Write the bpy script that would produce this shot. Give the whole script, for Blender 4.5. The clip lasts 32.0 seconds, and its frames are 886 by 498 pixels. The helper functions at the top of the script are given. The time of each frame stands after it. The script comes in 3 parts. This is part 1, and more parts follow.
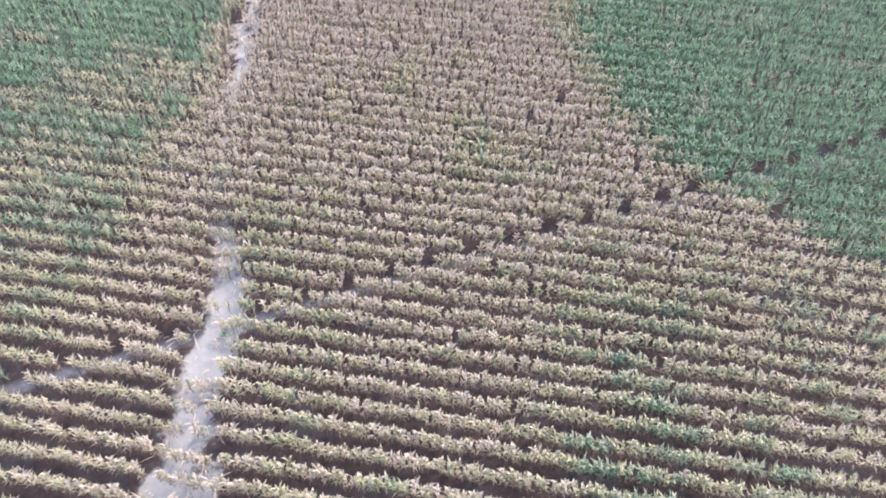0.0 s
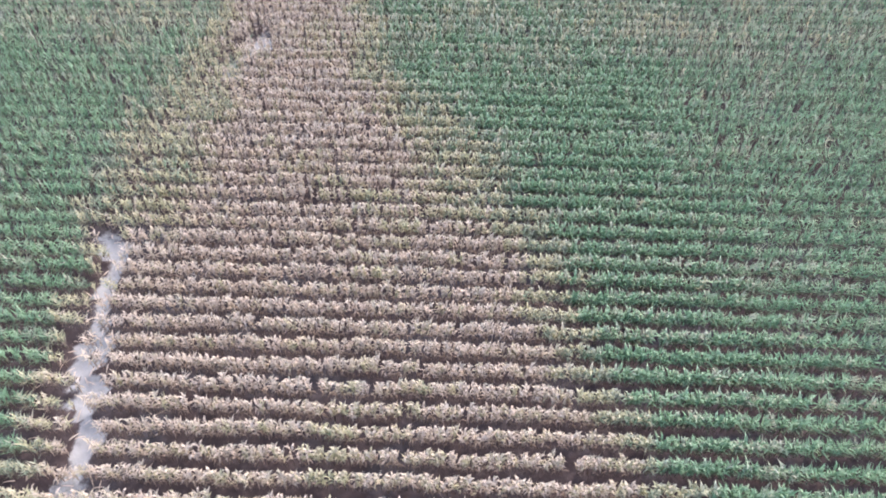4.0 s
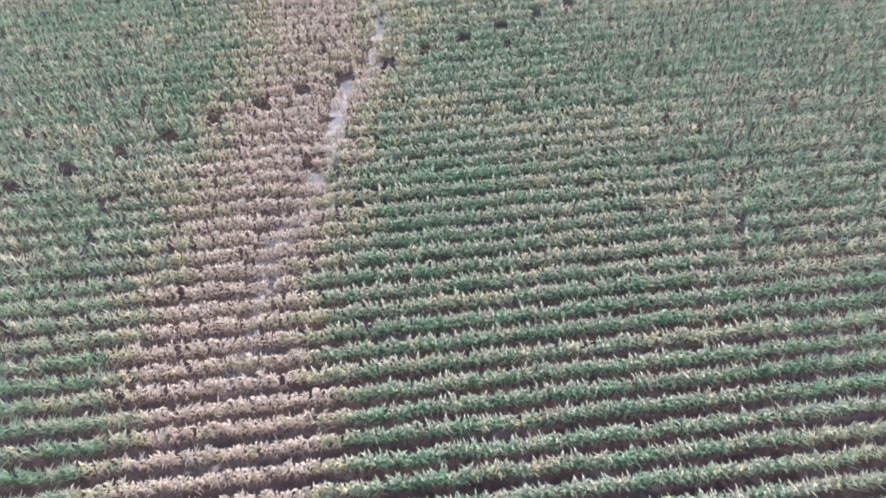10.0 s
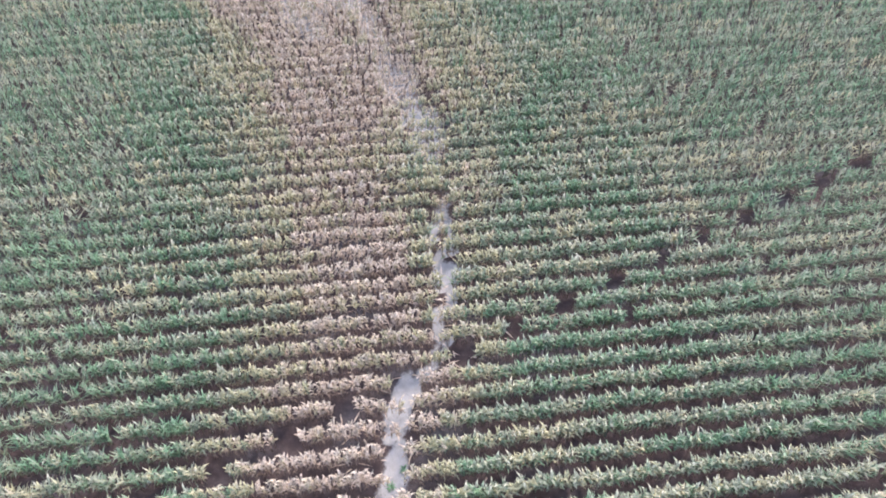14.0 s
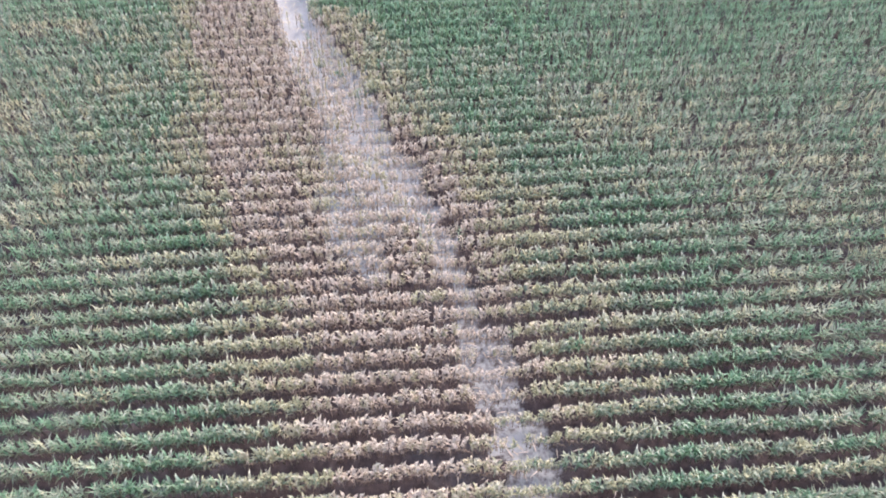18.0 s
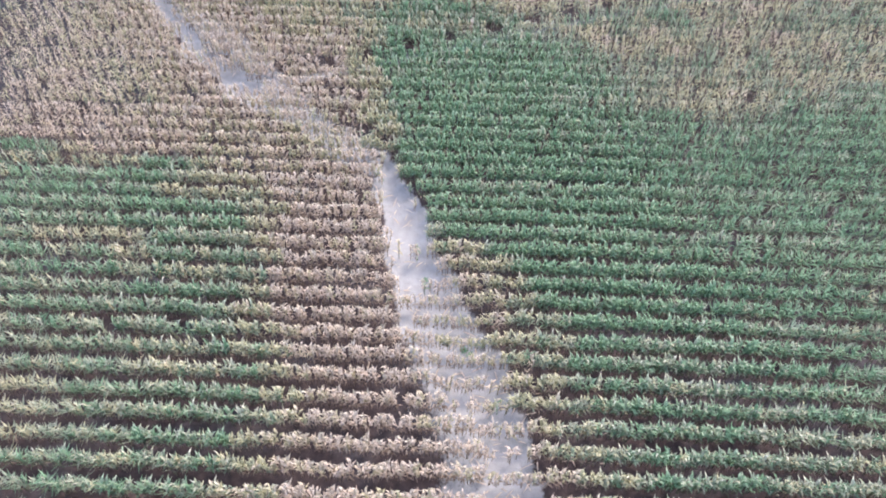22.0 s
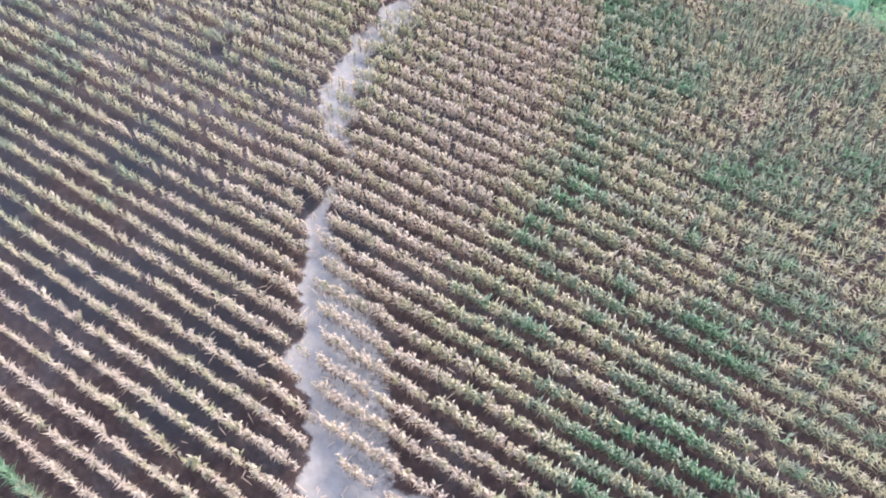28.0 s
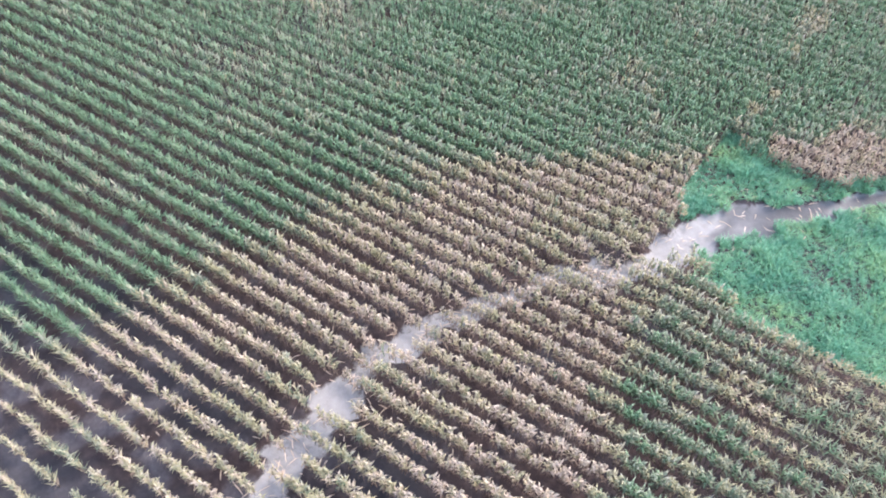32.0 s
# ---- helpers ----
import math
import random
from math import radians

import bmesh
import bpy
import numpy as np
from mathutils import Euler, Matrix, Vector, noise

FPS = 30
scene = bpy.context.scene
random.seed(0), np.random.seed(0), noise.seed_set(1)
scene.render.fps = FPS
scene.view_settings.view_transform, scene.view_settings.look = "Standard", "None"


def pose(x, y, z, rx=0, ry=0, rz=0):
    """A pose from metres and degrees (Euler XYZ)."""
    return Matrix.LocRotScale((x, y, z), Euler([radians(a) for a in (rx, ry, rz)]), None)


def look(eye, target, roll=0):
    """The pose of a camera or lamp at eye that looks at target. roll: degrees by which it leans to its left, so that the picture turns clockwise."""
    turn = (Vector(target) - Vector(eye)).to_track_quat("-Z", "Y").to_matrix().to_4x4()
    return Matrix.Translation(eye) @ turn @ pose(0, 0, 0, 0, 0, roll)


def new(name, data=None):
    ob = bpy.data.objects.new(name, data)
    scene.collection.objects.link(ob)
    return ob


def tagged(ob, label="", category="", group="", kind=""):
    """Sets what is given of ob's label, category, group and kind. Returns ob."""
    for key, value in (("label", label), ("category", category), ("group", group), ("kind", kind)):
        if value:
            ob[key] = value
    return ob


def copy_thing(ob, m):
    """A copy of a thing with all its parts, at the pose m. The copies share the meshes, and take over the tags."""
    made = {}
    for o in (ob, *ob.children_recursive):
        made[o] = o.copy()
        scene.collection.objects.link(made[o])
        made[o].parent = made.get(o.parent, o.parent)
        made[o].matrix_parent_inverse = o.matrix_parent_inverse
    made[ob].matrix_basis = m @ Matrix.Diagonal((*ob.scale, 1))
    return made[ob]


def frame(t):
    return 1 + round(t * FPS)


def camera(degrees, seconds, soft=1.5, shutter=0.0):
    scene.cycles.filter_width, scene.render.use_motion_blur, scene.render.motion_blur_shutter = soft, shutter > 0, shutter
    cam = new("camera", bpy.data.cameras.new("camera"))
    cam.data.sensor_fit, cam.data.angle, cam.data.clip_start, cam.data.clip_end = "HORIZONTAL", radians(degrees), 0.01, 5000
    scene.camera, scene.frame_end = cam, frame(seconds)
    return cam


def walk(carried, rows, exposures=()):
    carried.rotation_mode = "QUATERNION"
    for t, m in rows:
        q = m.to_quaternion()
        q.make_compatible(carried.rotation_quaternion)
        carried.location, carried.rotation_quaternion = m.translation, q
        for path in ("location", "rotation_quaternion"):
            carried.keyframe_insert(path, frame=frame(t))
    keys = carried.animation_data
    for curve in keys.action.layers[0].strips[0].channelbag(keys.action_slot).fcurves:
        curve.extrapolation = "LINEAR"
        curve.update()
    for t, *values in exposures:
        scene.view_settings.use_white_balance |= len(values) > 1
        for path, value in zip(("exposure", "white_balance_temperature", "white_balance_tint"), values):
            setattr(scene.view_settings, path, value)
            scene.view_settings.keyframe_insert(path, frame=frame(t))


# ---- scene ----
cam = camera(60.0, 32.0, soft=1.9)


def aim(x, y, z, tilt, roll, yaw):
    """The camera's pose: its place, its tilt from straight down, its roll and its heading."""
    return pose(x, y, z, tilt, 0, yaw) @ pose(0, 0, 0, 0, 0, roll)


PATH = [
    (0, 1.24, -7.11, 21.15, 41.04, 0.89, 8.80),
    (0.5, 1.01, -5.07, 21.28, 41.03, 0.60, 7.73),
    (1, 0.72, -3.00, 21.37, 41.07, 0.58, 6.28),
    (1.5, 0.40, -0.89, 21.48, 41.07, 0.58, 4.99),
    (2, 0.19, 1.14, 21.47, 41.29, 0.29, 4.30),
    (2.5, -0.09, 3.28, 21.42, 41.37, 0.15, 3.62),
    (3, -0.40, 5.56, 21.43, 41.32, -0.13, 3.15),
    (3.5, -0.80, 7.64, 21.31, 41.48, 0.06, 2.43),
    (5.5, -3.05, 16.28, 21.39, 41.00, 0.21, -1.98),
    (6, -3.49, 18.28, 21.24, 41.11, -0.34, -4.46),
    (6.5, -3.81, 20.31, 21.11, 41.20, -0.42, -5.91),
    (7, -3.99, 22.29, 21.03, 41.34, -0.50, -6.29),
    (7.5, -4.13, 24.12, 21.01, 41.47, -0.45, -6.43),
    (8, -4.17, 26.10, 21.02, 41.41, -0.49, -6.35),
    (8.5, -4.28, 28.09, 21.03, 41.41, -0.48, -6.42),
    (9, -4.37, 30.12, 21.02, 41.40, -0.53, -6.41),
    (9.5, -4.53, 32.16, 21.00, 41.30, -0.37, -6.70),
    (10, -4.71, 34.17, 20.99, 41.32, -0.27, -6.89),
    (10.5, -4.80, 36.15, 21.03, 41.29, -0.34, -6.79),
    (11, -4.96, 38.20, 21.08, 41.14, -0.25, -6.90),
    (11.5, -5.15, 40.17, 21.02, 41.22, -0.16, -7.07),
    (12, -5.26, 42.12, 21.00, 41.33, -0.28, -6.93),
    (12.5, -5.46, 44.08, 20.97, 41.36, -0.17, -6.98),
    (13, -5.69, 46.07, 20.92, 41.28, 0.05, -7.18),
    (13.5, -5.82, 47.99, 20.86, 41.36, 0.04, -7.13),
    (14, -5.99, 49.91, 20.85, 41.35, 0.03, -7.11),
    (14.5, -6.11, 51.88, 20.74, 41.64, -0.02, -6.94),
    (16.5, -6.10, 59.29, 20.89, 41.23, -0.80, -4.52),
    (17, -6.23, 61.19, 20.89, 41.22, -0.91, -4.28),
    (17.5, -6.42, 63.14, 20.79, 41.30, -1.06, -4.15),
    (18, -6.54, 65.11, 20.72, 41.34, -1.04, -3.00),
    (18.5, -6.65, 66.95, 20.70, 41.45, -0.20, 0.14),
    (19, -6.98, 68.91, 20.71, 41.38, 0.10, 1.36),
    (19.5, -7.40, 70.80, 20.66, 41.47, 0.18, 1.66),
    (20, -7.95, 72.73, 20.70, 41.46, 0.44, 1.51),
    (20.5, -8.46, 74.65, 20.76, 41.45, 0.48, 1.52),
    (21, -9.02, 76.60, 20.80, 41.29, 0.64, 1.46),
    (21.5, -9.60, 78.51, 20.81, 41.23, 0.86, 1.28),
    (22, -10.06, 80.45, 20.83, 41.12, 0.94, 1.50),
    (22.5, -10.59, 82.38, 20.73, 40.98, 1.05, 1.46),
    (23, -11.07, 84.32, 20.59, 40.42, 1.15, 1.50),
    (23.5, -11.65, 86.23, 20.57, 38.82, 1.49, 1.16),
    (24, -12.06, 88.09, 20.61, 38.33, 1.44, 1.32),
    (24.5, -12.55, 90.05, 20.78, 36.24, 1.56, 1.25),
    (26.5, -13.23, 97.33, 22.28, 31.46, -1.54, 6.14),
    (27, -11.97, 99.07, 21.98, 34.88, -3.17, 20.99),
    (27.5, -12.22, 101.13, 22.07, 35.20, -0.44, 29.83),
    (28, -12.90, 103.09, 22.10, 35.37, 0.32, 32.38),
    (28.5, -13.76, 105.02, 22.18, 35.37, 0.27, 33.06),
    (29, -14.70, 106.78, 22.17, 37.20, 0.38, 32.95),
    (29.5, -15.66, 108.50, 22.12, 37.81, 0.56, 32.81),
    (30, -16.56, 110.28, 22.01, 38.69, 0.54, 32.91),
    (30.5, -17.62, 111.98, 21.93, 40.43, 0.95, 32.49),
    (31, -18.64, 113.85, 21.92, 41.19, 1.01, 32.52),
    (31.5, -19.63, 115.84, 22.12, 40.67, 0.91, 32.71),
    (32, -20.50, 117.73, 22.11, 40.61, 0.79, 32.93),
]
walk(cam, [(row[0], aim(*row[1:])) for row in PATH], exposures=[(0.0, 1.95, 6600, 10), (32.0, 1.9, 6600, 10)])

# ---- light: a bright hazy sky and a soft sun from the east ----
SUN_HIGH, SUN_FROM = radians(52), radians(30)
world = bpy.data.worlds.new("world")
scene.world = world
world.use_nodes = True
sky = world.node_tree.nodes.new("ShaderNodeTexSky")
sky.sky_type = "NISHITA"
sky.sun_disc = False
sky.sun_elevation, sky.sun_rotation = SUN_HIGH, SUN_FROM
sky.air_density, sky.dust_density, sky.ozone_density = 1.0, 2.0, 1.0
back = world.node_tree.nodes["Background"]
world.node_tree.links.new(sky.outputs["Color"], back.inputs["Color"])
back.inputs["Strength"].default_value = 0.325
sun = new("sun", bpy.data.lights.new("sun", "SUN"))
sun.data.energy, sun.data.angle, sun.data.color = 1.2, radians(14), (1.0, 0.94, 0.84)
sun.matrix_world = look((0, 0, 60), (-math.sin(SUN_FROM) * math.cos(SUN_HIGH), -math.cos(SUN_FROM) * math.cos(SUN_HIGH), 60 - math.sin(SUN_HIGH)))


# ---- materials ----
class Nodes:
    """A small helper to wire a node material."""

    def __init__(self, name, rough=0.8):
        self.mat = bpy.data.materials.new(name)
        self.mat.use_nodes = True
        self.tree = self.mat.node_tree
        self.bsdf = self.tree.nodes["Principled BSDF"]
        self.bsdf.inputs["Roughness"].default_value = rough
        self.place = self.add("ShaderNodeNewGeometry").outputs["Position"]

    def add(self, kind, **inputs):
        node = self.tree.nodes.new(kind)
        for key, value in inputs.items():
            self.put(node.inputs[key.replace("_", " ")], value)
        return node

    def put(self, socket, value):
        if hasattr(value, "is_output"):
            self.tree.links.new(value, socket)
        else:
            socket.default_value = value

    def noise(self, scale, detail=4.0, rough=0.55, warp=0.0):
        return self.add("ShaderNodeTexNoise", Vector=self.place, Scale=scale, Detail=detail, Roughness=rough, Distortion=warp).outputs["Fac"]

    def math(self, op, a, b=0.0, clamp=False):
        node = self.tree.nodes.new("ShaderNodeMath")
        node.operation, node.use_clamp = op, clamp
        self.put(node.inputs[0], a)
        self.put(node.inputs[1], b)
        return node.outputs[0]

    def ramp(self, fac, stops):
        node = self.add("ShaderNodeValToRGB", Fac=fac)
        ends = node.color_ramp.elements
        while len(ends) < len(stops):
            ends.new(0.5)
        for end, (at, colour) in zip(ends, stops):
            end.position, end.color = at, (*colour, 1)
        return node.outputs["Color"]

    def step(self, value, low, high):
        return self.add("ShaderNodeMapRange", Value=value, From_Min=low, From_Max=high).outputs["Result"]

    def mix(self, fac, a, b):
        node = self.tree.nodes.new("ShaderNodeMix")
        node.data_type = "RGBA"
        self.put(node.inputs["Factor"], fac)
        self.put(node.inputs["A"], a if hasattr(a, "is_output") else (*a, 1))
        self.put(node.inputs["B"], b if hasattr(b, "is_output") else (*b, 1))
        return node.outputs["Result"]

    def attribute(self, name):
        node = self.tree.nodes.new("ShaderNodeAttribute")
        node.attribute_name = name
        return self.add("ShaderNodeSeparateColor", Color=node.outputs["Color"]).outputs

    def bump(self, height, distance, strength=0.6):
        self.put(self.bsdf.inputs["Normal"], self.add("ShaderNodeBump", Height=height, Distance=distance, Strength=strength).outputs["Normal"])


def leaf_material():
    """Maize leaf: green to straw by the plant's dryness, each plant and leaf a little different; low leaves darker,
    partly painted row shade.
    """
    n = Nodes("maize_leaf", 0.5)
    dry, tone, height_share = n.attribute("plant")
    fine = n.noise(9.0, 3.0)
    each = n.add("ShaderNodeObjectInfo").outputs["Random"]
    tone = n.math("ADD", tone, n.math("MULTIPLY", n.math("SUBTRACT", each, 0.5), 0.25), True)
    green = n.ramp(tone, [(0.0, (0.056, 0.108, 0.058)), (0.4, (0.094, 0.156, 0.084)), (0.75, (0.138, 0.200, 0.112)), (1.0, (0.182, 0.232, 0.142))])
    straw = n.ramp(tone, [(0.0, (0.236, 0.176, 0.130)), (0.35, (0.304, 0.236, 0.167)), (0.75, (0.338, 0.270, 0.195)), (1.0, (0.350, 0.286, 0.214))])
    withered = n.math("ADD", dry, n.math("MULTIPLY", n.math("SUBTRACT", fine, 0.5), 0.5))
    withered = n.math("ADD", withered, n.math("MULTIPLY", n.math("SUBTRACT", tone, 0.5), 0.35))
    yellow = n.ramp(tone, [(0.0, (0.178, 0.158, 0.090)), (0.5, (0.264, 0.232, 0.134)), (1.0, (0.324, 0.286, 0.178))])
    faded = n.ramp(tone, [(0.0, (0.104, 0.124, 0.082)), (0.5, (0.176, 0.180, 0.124)), (1.0, (0.266, 0.242, 0.180))])
    colour = n.mix(n.step(withered, 0.14, 0.36), green, faded)
    colour = n.mix(n.step(withered, 0.40, 0.52), colour, yellow)
    colour = n.mix(n.step(withered, 0.60, 0.78), colour, straw)
    rosy = n.ramp(tone, [(0.0, (0.234, 0.163, 0.128)), (0.4, (0.318, 0.237, 0.184)), (1.0, (0.368, 0.292, 0.235))])
    colour = n.mix(n.step(withered, 0.75, 0.93), colour, rosy)
    # low leaves: dead brown, with shade between the rows put into the colour
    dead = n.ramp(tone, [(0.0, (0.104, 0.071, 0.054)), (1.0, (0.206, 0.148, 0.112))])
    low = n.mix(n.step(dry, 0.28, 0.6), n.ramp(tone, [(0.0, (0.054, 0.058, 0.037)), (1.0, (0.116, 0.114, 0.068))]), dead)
    colour = n.mix(n.step(height_share, 0.40, 0.32), colour, low)
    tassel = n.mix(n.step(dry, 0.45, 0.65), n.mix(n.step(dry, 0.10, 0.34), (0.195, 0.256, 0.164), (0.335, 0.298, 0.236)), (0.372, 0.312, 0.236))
    colour = n.mix(n.step(height_share, 0.80, 0.86), colour, tassel)
    n.put(n.bsdf.inputs["Base Color"], colour)
    n.put(n.bsdf.inputs["Roughness"], n.step(dry, -1.6, 1.2))
    n.bsdf.inputs["Specular IOR Level"].default_value = 0.3
    light = n.add("ShaderNodeBsdfTranslucent", Color=colour)
    both = n.add("ShaderNodeMixShader", Fac=0.28)
    n.put(both.inputs[1], n.bsdf.outputs[0])
    n.put(both.inputs[2], light.outputs[0])
    n.put(n.tree.nodes["Material Output"].inputs["Surface"], both.outputs[0])
    return n.mat


def soil_material():
    """Field soil, washed with pale silt where the attribute says so, and packed in the wheel ruts."""
    n = Nodes("field_soil", 0.95)
    silt, rut, damp = n.attribute("ground")
    coarse, fine, grit = n.noise(0.5, 5.0), n.noise(3.5, 6.0, 0.65), n.noise(40.0, 4.0, 0.7)
    soil = n.ramp(fine, [(0.25, (0.017, 0.010, 0.010)), (0.5, (0.030, 0.019, 0.018)), (0.75, (0.052, 0.036, 0.033))])
    soil = n.mix(n.step(coarse, 0.5, 0.85), soil, n.ramp(fine, [(0.3, (0.022, 0.021, 0.025)), (0.7, (0.050, 0.048, 0.054))]))
    crust = n.ramp(fine, [(0.25, (0.046, 0.043, 0.050)), (0.7, (0.100, 0.095, 0.106))])
    sand = n.ramp(n.math("ADD", n.math("MULTIPLY", fine, 0.7), n.math("MULTIPLY", grit, 0.3)), [(0.25, (0.128, 0.116, 0.114)), (0.5, (0.170, 0.157, 0.154)), (0.75, (0.206, 0.193, 0.190))])
    edge = n.math("ADD", silt, n.math("MULTIPLY", n.math("SUBTRACT", n.noise(6.0, 6.0, 0.7), 0.5), 0.9))
    colour = n.mix(n.step(rut, 0.2, 0.8), soil, crust)
    colour = n.mix(n.step(edge, 0.38, 0.62), colour, sand)
    colour = n.mix(n.step(damp, 0.3, 0.9), colour, (0.019, 0.019, 0.024))
    n.put(n.bsdf.inputs["Base Color"], colour)
    n.bsdf.inputs["Specular IOR Level"].default_value = 0.2
    n.bump(n.math("ADD", fine, n.math("MULTIPLY", grit, 0.3)), 0.05)
    return n.mat


def grass_material():
    n = Nodes("weed_leaf", 0.5)
    dry, tone, height_share = n.attribute("plant")
    colour = n.ramp(tone, [(0.0, (0.040, 0.150, 0.092)), (0.5, (0.090, 0.235, 0.128)), (1.0, (0.215, 0.325, 0.140))])
    n.put(n.bsdf.inputs["Base Color"], colour)
    light = n.add("ShaderNodeBsdfTranslucent", Color=colour)
    both = n.add("ShaderNodeMixShader", Fac=0.3)
    n.put(both.inputs[1], n.bsdf.outputs[0])
    n.put(both.inputs[2], light.outputs[0])
    n.put(n.tree.nodes["Material Output"].inputs["Surface"], both.outputs[0])
    return n.mat


def beyond_material():
    """The same crop far off: rows and patches of green and straw, darkened in colour for missing leaf shade."""
    n = Nodes("far_crop", 0.9)
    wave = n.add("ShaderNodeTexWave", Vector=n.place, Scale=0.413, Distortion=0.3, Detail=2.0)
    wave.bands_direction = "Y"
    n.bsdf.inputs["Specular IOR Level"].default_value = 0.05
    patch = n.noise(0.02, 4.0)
    # crop and the soil lines carry painted shade; the shell has no leaves to cast it
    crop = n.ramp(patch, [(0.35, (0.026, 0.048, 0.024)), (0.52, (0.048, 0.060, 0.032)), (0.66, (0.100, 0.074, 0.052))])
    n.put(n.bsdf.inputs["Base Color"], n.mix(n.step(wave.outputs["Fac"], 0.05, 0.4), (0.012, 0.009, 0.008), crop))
    return n.mat


LEAF, SOIL, GRASS, BEYOND = leaf_material(), soil_material(), grass_material(), beyond_material()


# ---- plan of the field (x along the crop rows, y across them) ----
ROW, FIRST = 0.76, 0.88 - 12 * 0.76
WEST = [(0, -16.9), (6, -20.4), (12, -24.2), (18, -27.2), (24, -29.6), (30, -29.4), (36, -28.8), (42, -28.7), (48, -28.5), (54, -28), (60, -26.5), (66, -26), (72, -26.1),
    (78, -26.5), (84, -26.8), (90, -28.5), (96, -31), (102, -35), (108, -42.5), (114, -49.5), (120, -54.4), (126, -59.2), (132, -62.8), (138, -62.8), (144, -53.8),
    (150, -44.7), (156, -37.4), (162, -28.1)]
EAST = [(0, 14.4), (6, 15.8), (12, 17.1), (18, 18.4), (24, 19.9), (30, 21.6), (36, 23.4), (42, 23.9), (48, 24.4), (54, 25.6), (60, 25.6), (66, 25.4), (72, 25.1), (78, 24.8),
    (84, 24.2), (90, 23.6), (96, 22.1), (102, 20.6), (108, 18.2), (114, 16.4), (120, 14.8), (126, 8.1), (132, 2.6), (138, -3.7), (144, -9.6), (150, -12.1), (156, -14.3),
    (162, -16.1)]
MIDDLE = [(0, -0.3), (12, -0.9), (24, -1.6), (36, -2.4), (48, -2.6), (60, -3.5), (72, -4.5), (84, -7), (96, -10.6), (108, -13.9), (120, -23), (132, -29.3)]
# west and east edge of the withered strip
DRY_WEST = [(-11.8, -23.3), (9.2, -21.7), (12.1, -15.2), (14, -13.8), (25, -14.7), (32.1, -13.6), (44, -13.4), (50, -13), (55, -12), (60, -11.5), (65, -10.3), (67, -9.9),
    (72, -10.7), (76, -10.9), (79, -12.3), (83, -12.9), (85, -14.2), (88, -15.7), (90, -15.9), (91.5, -14.6), (95, -16.7), (100.5, -17.2), (102.3, -20.7), (103.3, -34.2),
    (106.1, -41.9), (109.1, -38.4), (113.1, -37.8), (118.1, -40.2), (121.1, -38.9), (126.1, -37.6), (131.1, -35.9), (136.1, -33.3), (138.1, -32), (140.5, -28.1),
    (143.1, -25.4), (145.1, -23.4)]
DRY_EAST = [(-12.1, 23), (7.9, 17.8), (12.3, 13.7), (15, 9.2), (17.4, 6.4), (19.7, 4.5), (22.2, 3.2), (25.7, 1.7), (28.2, 1.6), (30, -0.2), (33, -0.9), (34, -2.2), (36.5, -3.1),
    (39.3, -5.6), (44, -5.9), (48, -6.7), (52, -6.5), (55, -5.9), (58, -5.2), (62, -3.6), (66, -2.9), (70, -3.1), (74, -2.9), (77.1, -0.6), (80, -1.3), (84, -2.2),
    (86.6, -3.7), (89.3, -5.3), (92, -7.2), (96.4, -8.2), (98, -9.6), (99.5, -11.2), (104.1, -12.8), (106.6, -13.6), (114.5, -14), (118, -15.9), (120.9, -19), (126, -19.9),
    (132.1, -22.9), (138.1, -22.6), (145.1, -23.4)]
# washed channel: x, y, half width, how bare it is
WASH_SOUTH = [(-7.3, -11.4, 0.67, 0.5), (-7.7, 1.4, 1.09, 0.72), (-8.2, 3.4, 1.17, 0.74), (-8.2, 5.7, 1, 0.72), (-8.6, 7.5, 1, 0.85), (-9.5, 10, 0.67, 0.6), (-10.9, 13.1, 0.5, 0.45),
    (-12.2, 17, 0.42, 0.45), (-12.6, 19.9, 0.4, 0.8), (-13, 21.9, 0.44, 0.95), (-13.5, 24.9, 0.4, 0.95), (-14.2, 28.2, 0.34, 0.8), (-14.4, 30, 0.21, 0.2),
    (-13.2, 36, 0.25, 0.2), (-12.4, 38.4, 0.35, 0.55), (-11.8, 39.8, 0.5, 0.62), (-11.3, 41.1, 0.42, 0.6), (-10.5, 45.2, 0.34, 0.4)]
WASH_MIDDLE = [(-10.5, 45.2, 0.34, 0.4), (-9.5, 49.8, 0.5, 0.55), (-8.6, 53.4, 0.75, 0.55), (-7.3, 55, 0.75, 0.5), (-6.6, 58, 0.6, 0.6), (-6.2, 60, 0.5, 0.86),
    (-5.7, 62.2, 0.42, 0.8), (-4.6, 63.6, 0.3, 0.55), (-4.3, 65, 0.3, 0.8), (-3.9, 67, 0.34, 0.98), (-3.7, 68.4, 0.28, 0.95), (-3.3, 71, 0.35, 0.5), (-3.5, 73, 0.6, 0.6),
    (-3.8, 75.4, 0.8, 0.6), (-4.3, 78, 0.9, 0.58), (-4.8, 80.6, 0.8, 0.55), (-5.8, 84, 0.75, 0.66)]
